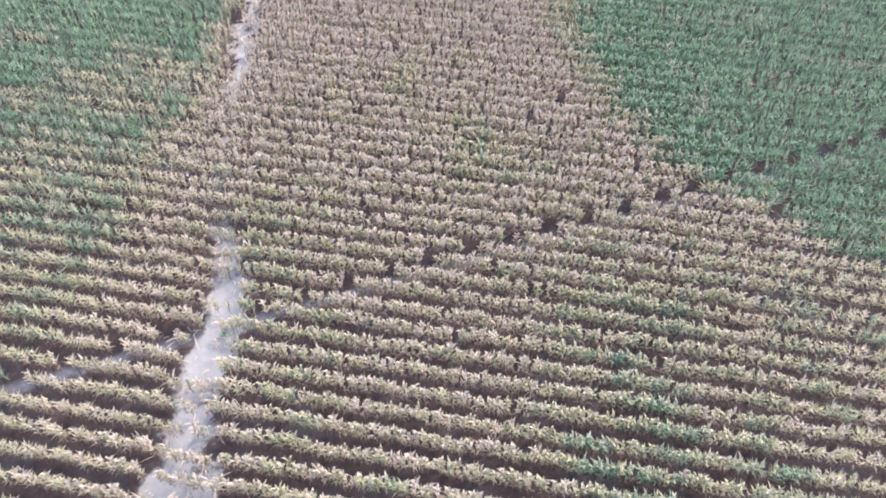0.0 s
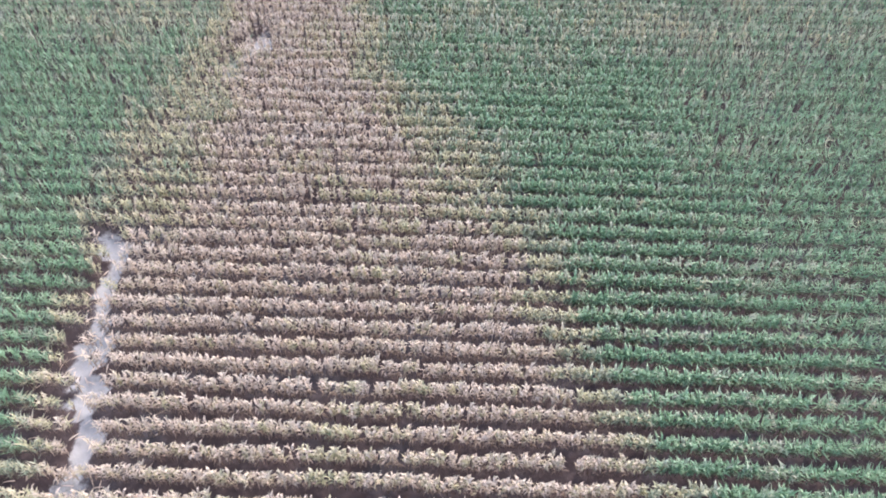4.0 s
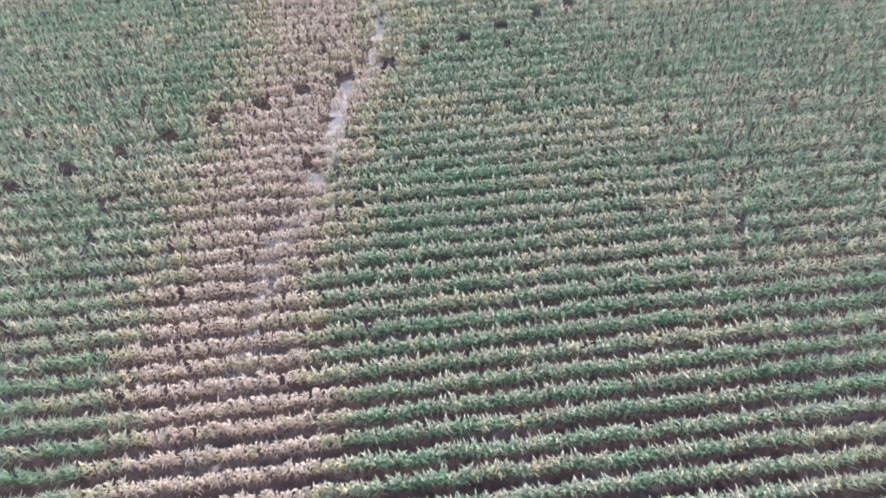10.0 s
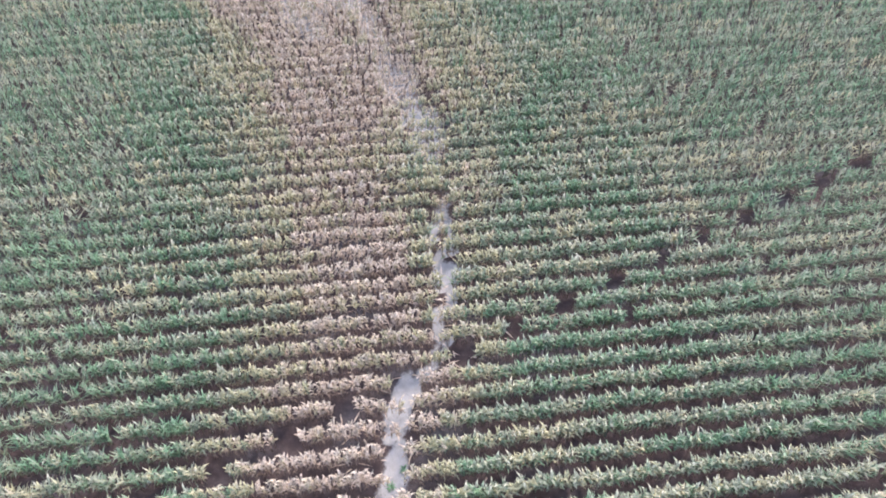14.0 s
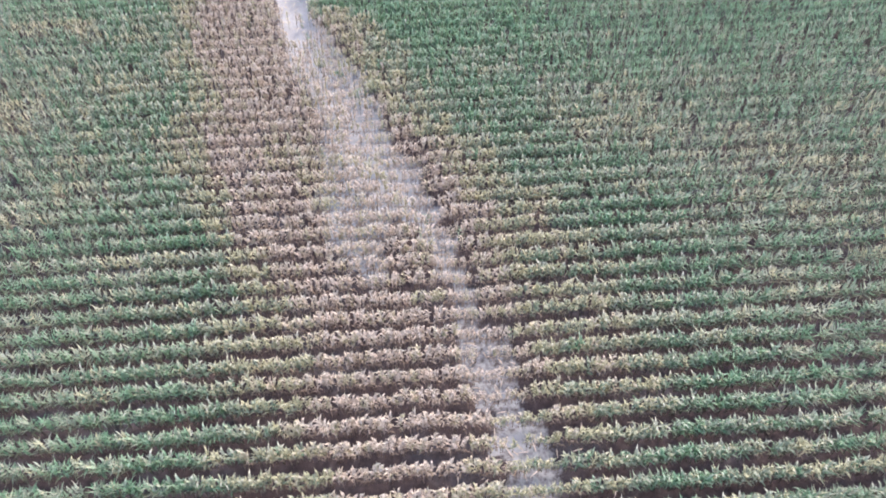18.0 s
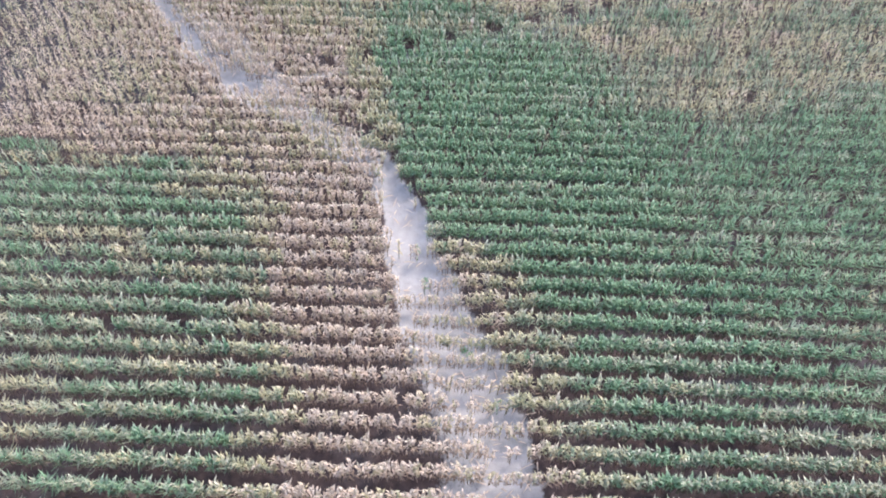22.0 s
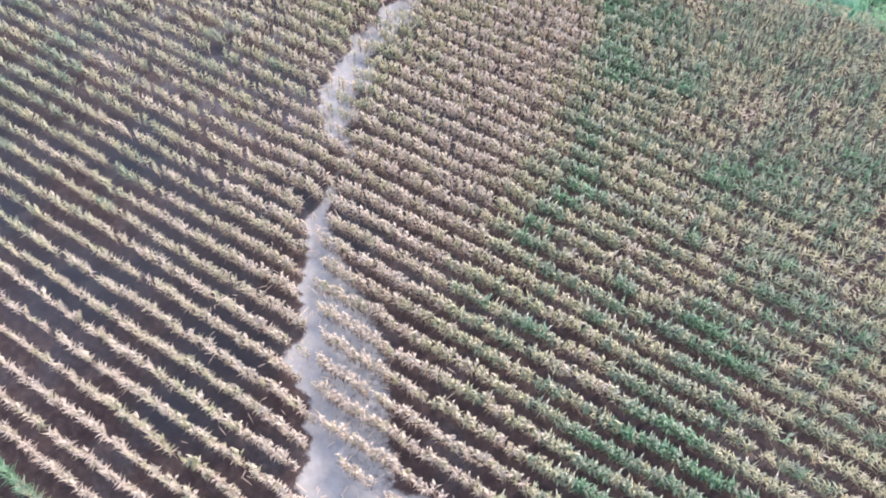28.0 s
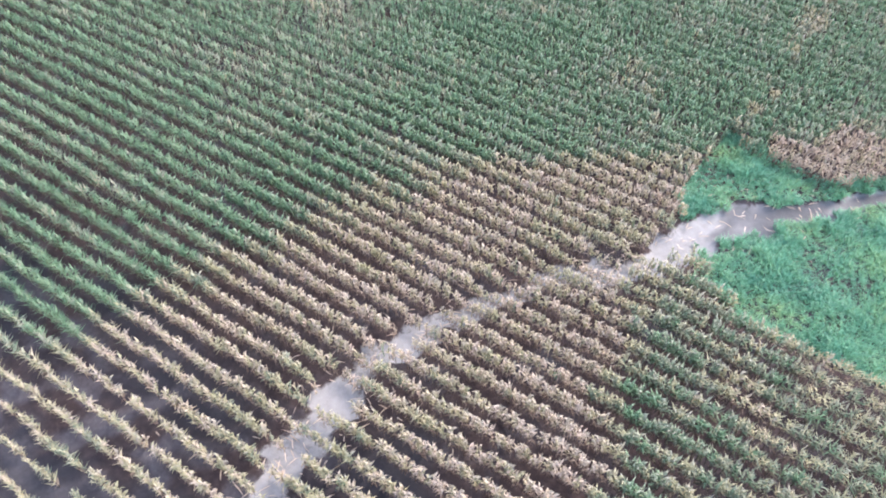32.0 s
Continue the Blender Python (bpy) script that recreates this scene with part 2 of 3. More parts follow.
WASH_NORTH = [(-5.8, 84, 0.75, 0.66), (-6.6, 86.6, 1.0, 0.58), (-7.9, 88.7, 1.09, 0.62), (-8.4, 91, 0.75, 0.74), (-9.6, 93.5, 1.09, 0.58), (-10.9, 96, 1.25, 0.6), (-11.6, 98, 1, 0.82),
    (-12.1, 100.3, 0.79, 0.98), (-12.8, 102.3, 0.5, 0.97), (-13.5, 104.2, 0.29, 0.7), (-16, 105, 0.67, 0.45), (-18.2, 106.6, 0.6, 0.45), (-19.8, 107.6, 0.65, 0.97),
    (-21.2, 109, 0.35, 0.6), (-23, 110.8, 0.45, 0.85), (-24.5, 113, 0.36, 0.9), (-25.9, 115.2, 0.38, 0.95)]
WASH_END = [(-25.9, 115, 0.38, 0.95), (-26.6, 117.4, 0.4, 0.5), (-27.4, 118.7, 0.5, 0.6), (-28.8, 120.2, 0.8, 0.74), (-29.3, 121.4, 1, 0.74), (-29.9, 123, 0.9, 0.78),
    (-30, 125, 0.85, 0.74), (-30.1, 126.6, 0.7, 0.74), (-29.9, 128.3, 0.6, 0.74), (-29.3, 130.2, 0.45, 0.72), (-28.2, 132.2, 0.5, 0.6), (-26.4, 134.9, 0.6, 0.58), (-24.6, 136.8, 0.5, 0.7),
    (-23.8, 137.6, 0.7, 1), (-23.4, 139, 0.95, 1), (-22.6, 140.5, 0.95, 1), (-21.2, 142.1, 0.8, 1), (-19.6, 143.5, 0.6, 1), (-18.6, 144.6, 0.5, 1), (-16.5, 147, 0.5, 1)]
SIDE_WASH = [(-15.7, 105.4, 0.34, 0), (-18, 107.4, 1.0, 0), (-19.8, 109.2, 1.4, 0), (-21.2, 110.9, 1.5, 0), (-22.8, 112.4, 1.3, 0), (-24.6, 113.8, 0.8, 0), (-25.8, 115, 0.4, 0)]
BROAD_WASH = [(-8.1, 82.5, 1, 0), (-8.6, 85.5, 1.84, 0), (-9.1, 90, 1.84, 0), (-9.7, 93.5, 1.59, 0), (-11.1, 97, 1.25, 0), (-12, 100, 0.83, 0), (-12.9, 102.3, 0.9, 0), (-14.9, 104.1, 0.9, 0), (-16.7, 105.6, 0.8, 0), (-19.4, 107.3, 0.8, 0)]
# wheel tracks of the irrigation machine: straight lines from west to east
TRACKS = [((-28.6, -5.4), (25.4, 25.65)), ((-30.9, 52.0), (25.9, 75.4)), ((-52.1, 94.1), (18.2, 122.9))]
GRASS_PLOT = [(-24.5, 141.2), (-24.1, 145.4), (-19.6, 144.6), (-17, 146.8), (-8.8, 151.2), (-4.4, 136.3), (-15.4, 136.8), (-20.1, 136.6), (-22.5, 138)]


def along(table, y):
    at = np.array(table, float)
    return np.interp(y, at[:, 0], at[:, 1])


def ripple(x, y, size, seed):
    """Smooth noise between -1 and 1 over the plan, made of random waves."""
    wave = np.random.RandomState(seed)
    total = np.zeros(np.shape(x))
    for _ in range(14):
        turn, shift, long = wave.uniform(0, 2 * np.pi), wave.uniform(0, 2 * np.pi), size * wave.uniform(0.6, 1.7)
        total = total + np.sin((x * np.cos(turn) + y * np.sin(turn)) * 2 * np.pi / long + shift)
    return np.clip(total / 5.0, -1, 1)


def smooth(value, low, high):
    s = np.clip((value - low) / (high - low), 0, 1)
    return s * s * (3 - 2 * s)


def wash(x, y, line):
    """Distance to a channel in half widths, and how bare it is there."""
    near, bare = np.full(np.shape(x), 99.0), np.zeros(np.shape(x))
    for (ax, ay, aw, ab), (bx, by, bw, bb) in zip(line, line[1:]):
        dx, dy = bx - ax, by - ay
        s = np.clip(((x - ax) * dx + (y - ay) * dy) / (dx * dx + dy * dy), 0, 1)
        far = np.hypot(x - ax - s * dx, y - ay - s * dy) / (0.85 * (aw + s * (bw - aw)))
        better = far < near
        near, bare = np.where(better, far, near), np.where(better, ab + s * (bb - ab), bare)
    return near, bare


def channel(x, y):
    wx, wy = x + 0.35 * ripple(x, y, 2.6, 5) + 0.26 * ripple(x, y, 0.9, 6), y
    near, bare = np.full(np.shape(x), 99.0), np.zeros(np.shape(x))
    for line in (WASH_SOUTH, WASH_MIDDLE, WASH_NORTH, WASH_END):
        far, b = wash(wx, wy, line)
        better = far < near
        near, bare = np.where(better, far, near), np.where(better, b, bare)
    return near, bare


def rut(x, y):
    """Distance in metres to the nearest wheel track, square to it."""
    near = np.full(np.shape(x), 99.0)
    for (ax, ay), (bx, by) in TRACKS:
        near = np.minimum(near, np.abs((x - ax) * (by - ay) - (y - ay) * (bx - ax)) / math.hypot(bx - ax, by - ay))
    return near


def bareness(bare):
    """Share of plants gone: thin stands stay thin, only the clear bed is empty."""
    return np.clip((bare - 0.38) / 0.56, 0, 1) ** 1.9


def inside(x, y, plot):
    hit = np.zeros(np.shape(x), bool)
    for (ax, ay), (bx, by) in zip(plot, plot[1:] + plot[:1]):
        hit ^= ((ay > y) != (by > y)) & (x < (bx - ax) * (y - ay) / (by - ay + 1e-9) + ax)
    return hit


def dryness(x, y):
    """0 for lush green to 1 for withered straw."""
    edge = 0.5 * ripple(x, y, 5, 1) + 0.4 * ripple(x, y, 1.6, 2)
    strip = smooth(np.minimum(x - along(DRY_WEST, y), along(DRY_EAST, y) - x) + edge, -0.55, 0.55)
    blotch = ripple(x, y, 9, 3)
    fine = ripple(x, y, 2.4, 4)
    green = 0.10 + 0.10 * smooth(blotch + 0.4 * fine, 0.0, 0.9) + 0.13 * smooth(ripple(x * 0.3, y, 2.0, 8), 0.1, 0.9)
    green = green - 0.08 + 0.22 * smooth(y - 36, 0, 8) * smooth(100 + 6 * (x < -13.8) - y, 0, 12) + 0.05 * smooth(y - 118, 0, 10)
    straw = 0.92 - 0.17 * smooth(26 - y, 0, 14) - 0.06 * smooth(y - 104, 0, 6) - 0.10 * smooth(y - 103, 0, 4) * smooth(-22 - x, 0, 5) - 0.20 * smooth(blotch + 0.5 * fine, 0.25, 1.0)
    # mixed ground: the far west at the start, the south-east corner, and east of the upper channel
    southwest = smooth(-11.9 - x, 0, 2.4) * smooth(15.5 - y, 0, 4)
    olive = np.clip(southwest + smooth(x - 1.0, 0, 3) * smooth(13 - y, -2, 5), 0, 1)
    patchy = smooth(y - 109 + 4 * smooth(x + 8, 0, 8), 0, 5) * smooth(x + 20.7 + 0.1 * (y - 115), -1, 3) * smooth(139 - y, 0, 2)
    dry = green + (straw - green) * strip
    # yellowing margin of the strip, wider in some stretches
    inward = np.minimum(x - along(DRY_WEST, y), along(DRY_EAST, y) - x) + edge
    wide = 1.1 + 0.7 * ripple(x, y, 14, 61) + 1.6 * smooth(y - 26, 0, 4) * smooth(42 - y, 0, 5) + 1.0 * smooth(y - 62, 0, 4) * smooth(84 - y, 0, 4) + 1.7 * smooth(y - 68, 0, 4) * smooth(88 - y, 0, 4) * (x > -6.8) + 0.6 * smooth(y - 86, 0, 3) * smooth(100 - y, 0, 4) * (x > -11)
    margin = smooth(1 - np.abs(inward - 0.3) / np.maximum(wide, 0.3), 0, 0.8) * smooth(y - 12, 0, 6)
    dry = dry + (0.50 + 0.1 * fine - dry) * 0.9 * margin
    # streaks in the green west of the upper channel
    streak = smooth(y - 91, 0, 4) * smooth(105 - y, 0, 3) * smooth(-15.5 - x, 0, 2.5)
    dry = np.maximum(dry, 0.52 * streak * smooth(ripple(x * 0.22, y, 2.4, 62) + 0.25 * fine, -0.1, 0.6))
    olive = np.clip(olive + 0.8 * smooth(-29.2 - x, 0, 4) * smooth(y - 107, 0, 2) * smooth(124 - y, 0, 4), 0, 1)
    dry = dry + (0.55 - 0.11 * southwest * smooth(y - 6, 0, 4) + 0.10 * blotch + 0.16 * fine - dry) * olive
    # yellowing plants west of the strip's narrowest stretch
    sallow = smooth(-13.2 - x, 0, 1.6) * smooth(y - 14, 0, 2) * smooth(22 - y, 0, 3)
    dry = np.maximum(dry, (0.46 + 0.10 * fine) * sallow * smooth(ripple(x * 0.4, y, 3.0, 63), -0.7, 0.2))
    dry = dry + (0.42 + 0.06 * smooth(x + 11.3, 0, 6) + 0.17 * ripple(x * 0.45, y, 3.2, 7) + 0.16 * fine + 0.08 * ripple(x, y, 1.1, 9) - dry) * patchy
    dry = np.maximum(dry, 0.50 * smooth(1.3 - np.hypot((x - 0.8) / 4.4, (y - 107.4) / 2.3) + 0.3 * fine, 0.1, 0.9))
    # withered stand past the grass
    past = smooth(y - 143, 0, 1) * smooth(x + 23.2 + 0.5 * fine, 0, 1) * smooth(145.4 + 0.85 * (x + 23.4) + fine - y, -0.6, 0.8)
    return np.clip(np.maximum(dry, 0.9 * past), 0, 1)


def link_mesh(name, verts, tris, material, attribute=None, values=None, parent=None, flat=True):
    """One mesh object from arrays of corners and triangles."""
    mesh = bpy.data.meshes.new(name)
    mesh.vertices.add(len(verts))
    mesh.vertices.foreach_set("co", np.ascontiguousarray(verts, np.float32).ravel())
    mesh.loops.add(tris.size)
    mesh.loops.foreach_set("vertex_index", np.ascontiguousarray(tris, np.int32).ravel())
    mesh.polygons.add(len(tris))
    mesh.polygons.foreach_set("loop_start", np.arange(0, tris.size, tris.shape[1], dtype=np.int32))
    if attribute:
        layer = mesh.attributes.new(attribute, "FLOAT_COLOR", "POINT")
        layer.data.foreach_set("color", np.ascontiguousarray(values, np.float32).ravel())
    mesh.polygons.foreach_set("use_smooth", np.full(len(tris), not flat))
    mesh.materials.append(material)
    mesh.update(calc_edges=True)
    ob = new(name, mesh)
    if parent:
        ob.parent = parent
    return ob


# ---- ground: one sheet, split where the silt and the ruts lie ----
CELL = 0.32
gx, gy = np.arange(-68, 29, CELL), np.arange(-5, 170, CELL)
GX, GY = np.meshgrid(gx, gy)
near, bare = channel(GX, GY)


def cleared(x, y, bare):
    """Patches of the channel swept clear of plants, 0 to 1."""
    return smooth(bareness(bare) + 0.36 * ripple(x * 0.8, y, 1.9, 41) + 0.22 * ripple(x, y, 0.8, 42), 0.33, 0.58)


side = np.minimum(wash(GX, GY, SIDE_WASH)[0], wash(GX + 0.5 * ripple(GX, GY, 3, 27), GY, BROAD_WASH)[0])
silt = np.clip(smooth(1.5 - near, 0, 0.9) * np.maximum(0.40 + 0.24 * smooth(bare, 0.46, 0.68), cleared(GX, GY, bare)) + 0.62 * smooth(1.5 - side, 0, 1.0), 0, 1)
silt = silt + 0.10 * smooth(ripple(GX, GY, 7, 21), 0.2, 0.9)
track = smooth(0.36 - rut(GX, GY), 0, 0.24)
silt = np.maximum(silt, 0.75 * track * smooth(2.6 - np.abs(GX + 16.9), 0, 2) * smooth(GY - 100, 0, 4))
plot = inside(GX, GY, GRASS_PLOT)
edge_fade = smooth(np.minimum(np.minimum(GX - gx[0], gx[-1] - GX), np.minimum(GY - gy[0], gy[-1] - GY)), 0, 2)
ridge = 0.05 * np.cos((GY - FIRST) / ROW * 2 * np.pi) * (1 - smooth(silt, 0.2, 0.8)) * (1 - track) * ~plot
GZ = edge_fade * (ridge + 0.025 * ripple(GX, GY, 1.1, 22) + 0.02 * ripple(GX, GY, 0.7, 23) - 0.22 * smooth(1.3 - near, 0, 0.8) * bare - 0.06 * track)
damp = (0.48 + 0.22 * smooth(ripple(GX, GY, 1.6, 24), -0.8, 0.2)) * plot * smooth(GX + 23.0 + 0.6 * ripple(GX, GY, 1.5, 25), 0, 1.0)
damp = np.maximum(damp, smooth(-20.9 - GX, 0, 4) * smooth(GY - 104, 0, 3) * smooth(129 - GY, 0, 5) * (0.6 + 0.3 * ripple(GX, GY, 4, 26)) * (1 - smooth(silt, 0.1, 0.4)))
verts = np.stack([GX, GY, GZ], -1).reshape(-1, 3)
# the middle track is overgrown, and the last one is pale only east of the channel
(ax, ay), (bx, by) = TRACKS[1]
pale = (0.75 - 0.3 * smooth(GX + 6, 0, 6)) * smooth(np.abs(GY - ay - (GX - ax) * (by - ay) / (bx - ax)), 1.5, 4) * (1 - 0.85 * smooth(GY - 88, 0, 4) * smooth(-19 - GX, 0, 2))
crust = 0.5 * smooth(-25 - GX, 0, 5) * smooth(GY - 112, 0, 6) * smooth(129 - GY, 0, 6) * smooth(ripple(GX, GY, 1.8, 28), -0.8, 0.8)
marks = np.stack([silt, np.maximum(track * pale, crust), damp * (1 - 0.7 * crust), np.ones_like(silt)], -1).reshape(-1, 4)
ny, nx = GX.shape
corner = (np.arange(ny - 1)[:, None] * nx + np.arange(nx - 1)).ravel()
quads = np.stack([corner, corner + 1, corner + nx + 1, corner + nx], 1)
sandy = (silt.ravel()[quads].mean(1) > 0.45)


def connected(pick):
    """Numbers the cells of the sheet that touch one another, stretch by stretch."""
    grid = np.where(pick.reshape(ny - 1, nx - 1), np.arange(len(pick)).reshape(ny - 1, nx - 1) + 1, 0)
    while True:
        wide = np.pad(grid, 1)
        best = np.maximum.reduce([wide[1:-1, 1:-1], wide[:-2, 1:-1], wide[2:, 1:-1], wide[1:-1, :-2], wide[1:-1, 2:]]) * (grid > 0)
        if (best == grid).all():
            return grid.ravel()
        grid = best


number = connected(sandy)
names, counts = np.unique(number[number > 0], return_counts=True)
stretches = [number == n for n, c in zip(names, counts) if c > 15]
sandy = np.logical_or.reduce(stretches)
packed = (track.ravel()[quads].mean(1) > 0.45) & ~sandy


def sheet(name, pick):
    used, index = np.unique(quads[pick], return_inverse=True)
    return link_mesh(name, verts[used], index.reshape(-1, 4), SOIL, "ground", marks[used], flat=False)


tagged(sheet("ground", ~sandy & ~packed), "dark brown field soil with low ridges between crop rows", "ground", kind="structure")
for patch in stretches:
    tagged(sheet("sand_wash", patch), "pale dried silt washed along a shallow channel through the field", "sand", "silt stretches", "structure")
middle_y = verts[quads].mean(1)[:, 1] - 0.40 * (verts[quads].mean(1)[:, 0] + 10)
group = np.digitize(middle_y, [40, 85])
for g in range(3):
    if (packed & (group == g)).any():
        tagged(sheet("wheel_track", packed & (group == g)), "packed grey wheel rut of the irrigation machine crossing the rows", "track", "wheel tracks", "structure")
# the sheet goes on to the horizon, and so does the crop
x0, x1, y0, y1, far = gx[0], gx[-1], gy[0], gy[-1], 2500.0
ring = np.array([(-far, -far, 0), (far, -far, 0), (far, far, 0), (-far, far, 0), (x0, y0, 0), (x1, y0, 0), (x1, y1, 0), (x0, y1, 0)])
around = np.array([(0, 1, 5, 4), (1, 2, 6, 5), (2, 3, 7, 6), (3, 0, 4, 7)])
tagged(link_mesh("ground_beyond", ring, around, SOIL, "ground", np.zeros((8, 4))), "dark field soil reaching to the horizon", "ground", kind="structure")
outside = ((GX < along(WEST, GY) - 0.2) | (GX > along(EAST, GY) + 0.2) | (GY < -2.8) | (GY > 166)).ravel()
crop_z = 0.8 + 0.22 * np.cos((GY - FIRST) / ROW * 2 * np.pi) + 0.1 * ripple(GX, GY, 0.9, 51)
top = np.stack([GX, GY, crop_z], -1).reshape(-1, 3)
used, index = np.unique(quads[outside[quads].all(1)], return_inverse=True)
canopy = np.concatenate([top[used], ring + (0, 0, 0.8)])
faces = np.concatenate([index.reshape(-1, 4), around + len(used)])
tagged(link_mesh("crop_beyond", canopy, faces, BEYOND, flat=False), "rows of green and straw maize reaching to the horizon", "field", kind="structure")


# ---- maize ----
def leaf(base, turn, rise, length, droop, width, bend=3):
    """A leaf blade as a strip of triangles: it rises from the stalk, arches over and ends in a point."""
    verts, step, up, at = [], length / bend, rise, np.array(base, float)
    out, across = np.array([math.cos(turn), math.sin(turn), 0]), np.array([-math.sin(turn), math.cos(turn), 0])
    for n in range(bend):
        wide = width * (0.6, 1.0, 0.75)[n] if bend == 3 else width * (0.8, 1.0)[n]
        verts += [at - across * wide / 2, at + across * wide / 2 + (0, 0, 0.25 * wide)]
        at = at + step * (out * math.cos(up) + np.array([0, 0, math.sin(up)]))
        up -= droop / bend
    verts.append(at)
    tris = []
    for n in range(bend - 1):
        tris += [(2 * n, 2 * n + 1, 2 * n + 3), (2 * n, 2 * n + 3, 2 * n + 2)]
    tris.append((2 * bend - 2, 2 * bend - 1, 2 * bend))
    return verts, tris


def maize(rng, withered, near):
    """One stunted plant about 1.2 m high: corners, triangles, and for each corner a leaf tone, darker low and paler at
    the top.
    """
    verts, tris, tone = [], [], []

    def put(part, shade):
        v, t = part
        tris.extend([tuple(i + len(verts) for i in tri) for tri in t])
        verts.extend(v)
        tone.extend([shade] * len(v))

    high = rng.uniform(0.90, 1.02)
    lean = rng.uniform(-0.05, 0.05, 2) * (1.6 if withered else 1.0)
    ring = [(0.015 * math.cos(a), 0.015 * math.sin(a), 0) for a in (0, 2.1, 4.2)]
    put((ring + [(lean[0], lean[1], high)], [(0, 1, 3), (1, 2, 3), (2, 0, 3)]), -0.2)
    plane = rng.choice([-1, 1]) * math.pi / 2 + rng.uniform(-0.9, 0.9)
    # steep leaves round the upper stalk, arching over to both sides of the row
    count = (9 if near else 8) + (0 if withered else 2)
    for n in range(count):
        s = n / (count - 1)
        z = high * ((0.48 + 0.44 * s) if withered else (0.34 + 0.58 * s))
        base = (lean[0] * z / high + rng.uniform(-0.05, 0.05), lean[1] * z / high + rng.uniform(-0.05, 0.05), z)
        turn = plane + math.pi * (n % 2) + rng.uniform(-1.4, 1.4)
        rise, width = rng.uniform(0.85, 1.42), rng.uniform(0.042, 0.064)
        if withered:
            droop, length = rng.uniform(0.9, 2.6), rng.uniform(0.20, 0.32)
        else:
            droop, length = rng.uniform(0.6, 2.0), rng.uniform(0.24, 0.40)
        if not near:
            width, rise = width * 1.3, rise - 0.35 * droop
        # tone rises with height: older low leaves, plus row shade painted into the colour
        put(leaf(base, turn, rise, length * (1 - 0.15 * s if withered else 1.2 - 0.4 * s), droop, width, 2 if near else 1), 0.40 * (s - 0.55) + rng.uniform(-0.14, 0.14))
    # dead brown leaves low on the stalk
    for n in range(3 if near else 2):
        z = high * rng.uniform(0.22, 0.50)
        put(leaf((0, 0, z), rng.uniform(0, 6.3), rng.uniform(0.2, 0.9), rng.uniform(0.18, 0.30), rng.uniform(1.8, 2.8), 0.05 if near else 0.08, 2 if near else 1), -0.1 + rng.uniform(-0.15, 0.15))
    # upright tassel and top leaves
    for n in range(5 if near else 4):
        z = high * rng.uniform(0.88, 1.0)
        off = rng.uniform(-0.04, 0.04, 2) + lean
        put(leaf((off[0], off[1], z), rng.uniform(0, 6.3), rng.uniform(0.95, 1.5), rng.uniform(0.11, 0.22), 0.3, rng.uniform(0.028, 0.044), 1), 0.14 + rng.uniform(-0.14, 0.16))
    return np.array(verts, np.float32), np.array(tris, np.int32), np.array(tone, np.float32)


rng = np.random.RandomState(11)
KINDS = {(w, n): [maize(rng, w, n) for _ in range(10)] for w in (False, True) for n in (False, True)}


def stand(x, y, dry, near, grown, rng):
    """Corners, triangles and colours of many plants."""
    verts, tris, tints, first = [], [], [], 0
    sort = rng.randint(0, 10, len(x))
    withered = dry + rng.uniform(-0.15, 0.15, len(x)) > 0.5
    for w in (False, True):
        for n in (False, True):
            for k in range(10):
                pick = np.where((withered == w) & (near == n) & (sort == k))[0]
                if not len(pick):
                    continue
                v, t, tone = KINDS[w, n][k]
                turn, size = rng.uniform(-0.5, 0.5, len(pick)) + math.pi * rng.randint(0, 2, len(pick)), rng.uniform(0.93, 1.06, len(pick)) * grown[pick]
                c, s = np.cos(turn) * size, np.sin(turn) * size
                px = v[:, 0] * c[:, None] - v[:, 1] * s[:, None] + x[pick][:, None]
                py = v[:, 0] * s[:, None] + v[:, 1] * c[:, None] + y[pick][:, None]
                pz = v[:, 2] * size[:, None] - 0.03
                verts.append(np.stack([px, py, pz], -1).reshape(-1, 3))
                tris.append((t[None] + (first + np.arange(len(pick)) * len(v))[:, None, None]).reshape(-1, 3))
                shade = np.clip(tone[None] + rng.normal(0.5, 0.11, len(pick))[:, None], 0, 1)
                wilt = np.repeat(np.clip(dry[pick] + rng.normal(0, 0.1, len(pick)), 0, 1)[:, None], len(v), 1)
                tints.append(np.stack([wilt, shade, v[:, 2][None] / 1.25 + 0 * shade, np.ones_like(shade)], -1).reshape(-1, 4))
                first += len(pick) * len(v)
    return np.concatenate(verts), np.concatenate(tris), np.concatenate(tints)


def plant_mesh(withered, k, dry):
    """One of the plant shapes as a mesh of its own, at one level of dryness."""
    v, t, tone = KINDS[withered, True][k]
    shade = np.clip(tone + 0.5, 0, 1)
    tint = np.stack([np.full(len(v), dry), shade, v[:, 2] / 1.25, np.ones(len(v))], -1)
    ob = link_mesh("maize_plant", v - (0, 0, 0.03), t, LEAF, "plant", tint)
    mesh = ob.data
    bpy.data.objects.remove(ob)
    return mesh


LEVELS = [0.12, 0.3, 0.5, 0.7, 0.92]
SINGLE = [[plant_mesh(d > 0.5, k, d) for k in range(10)] for d in LEVELS]

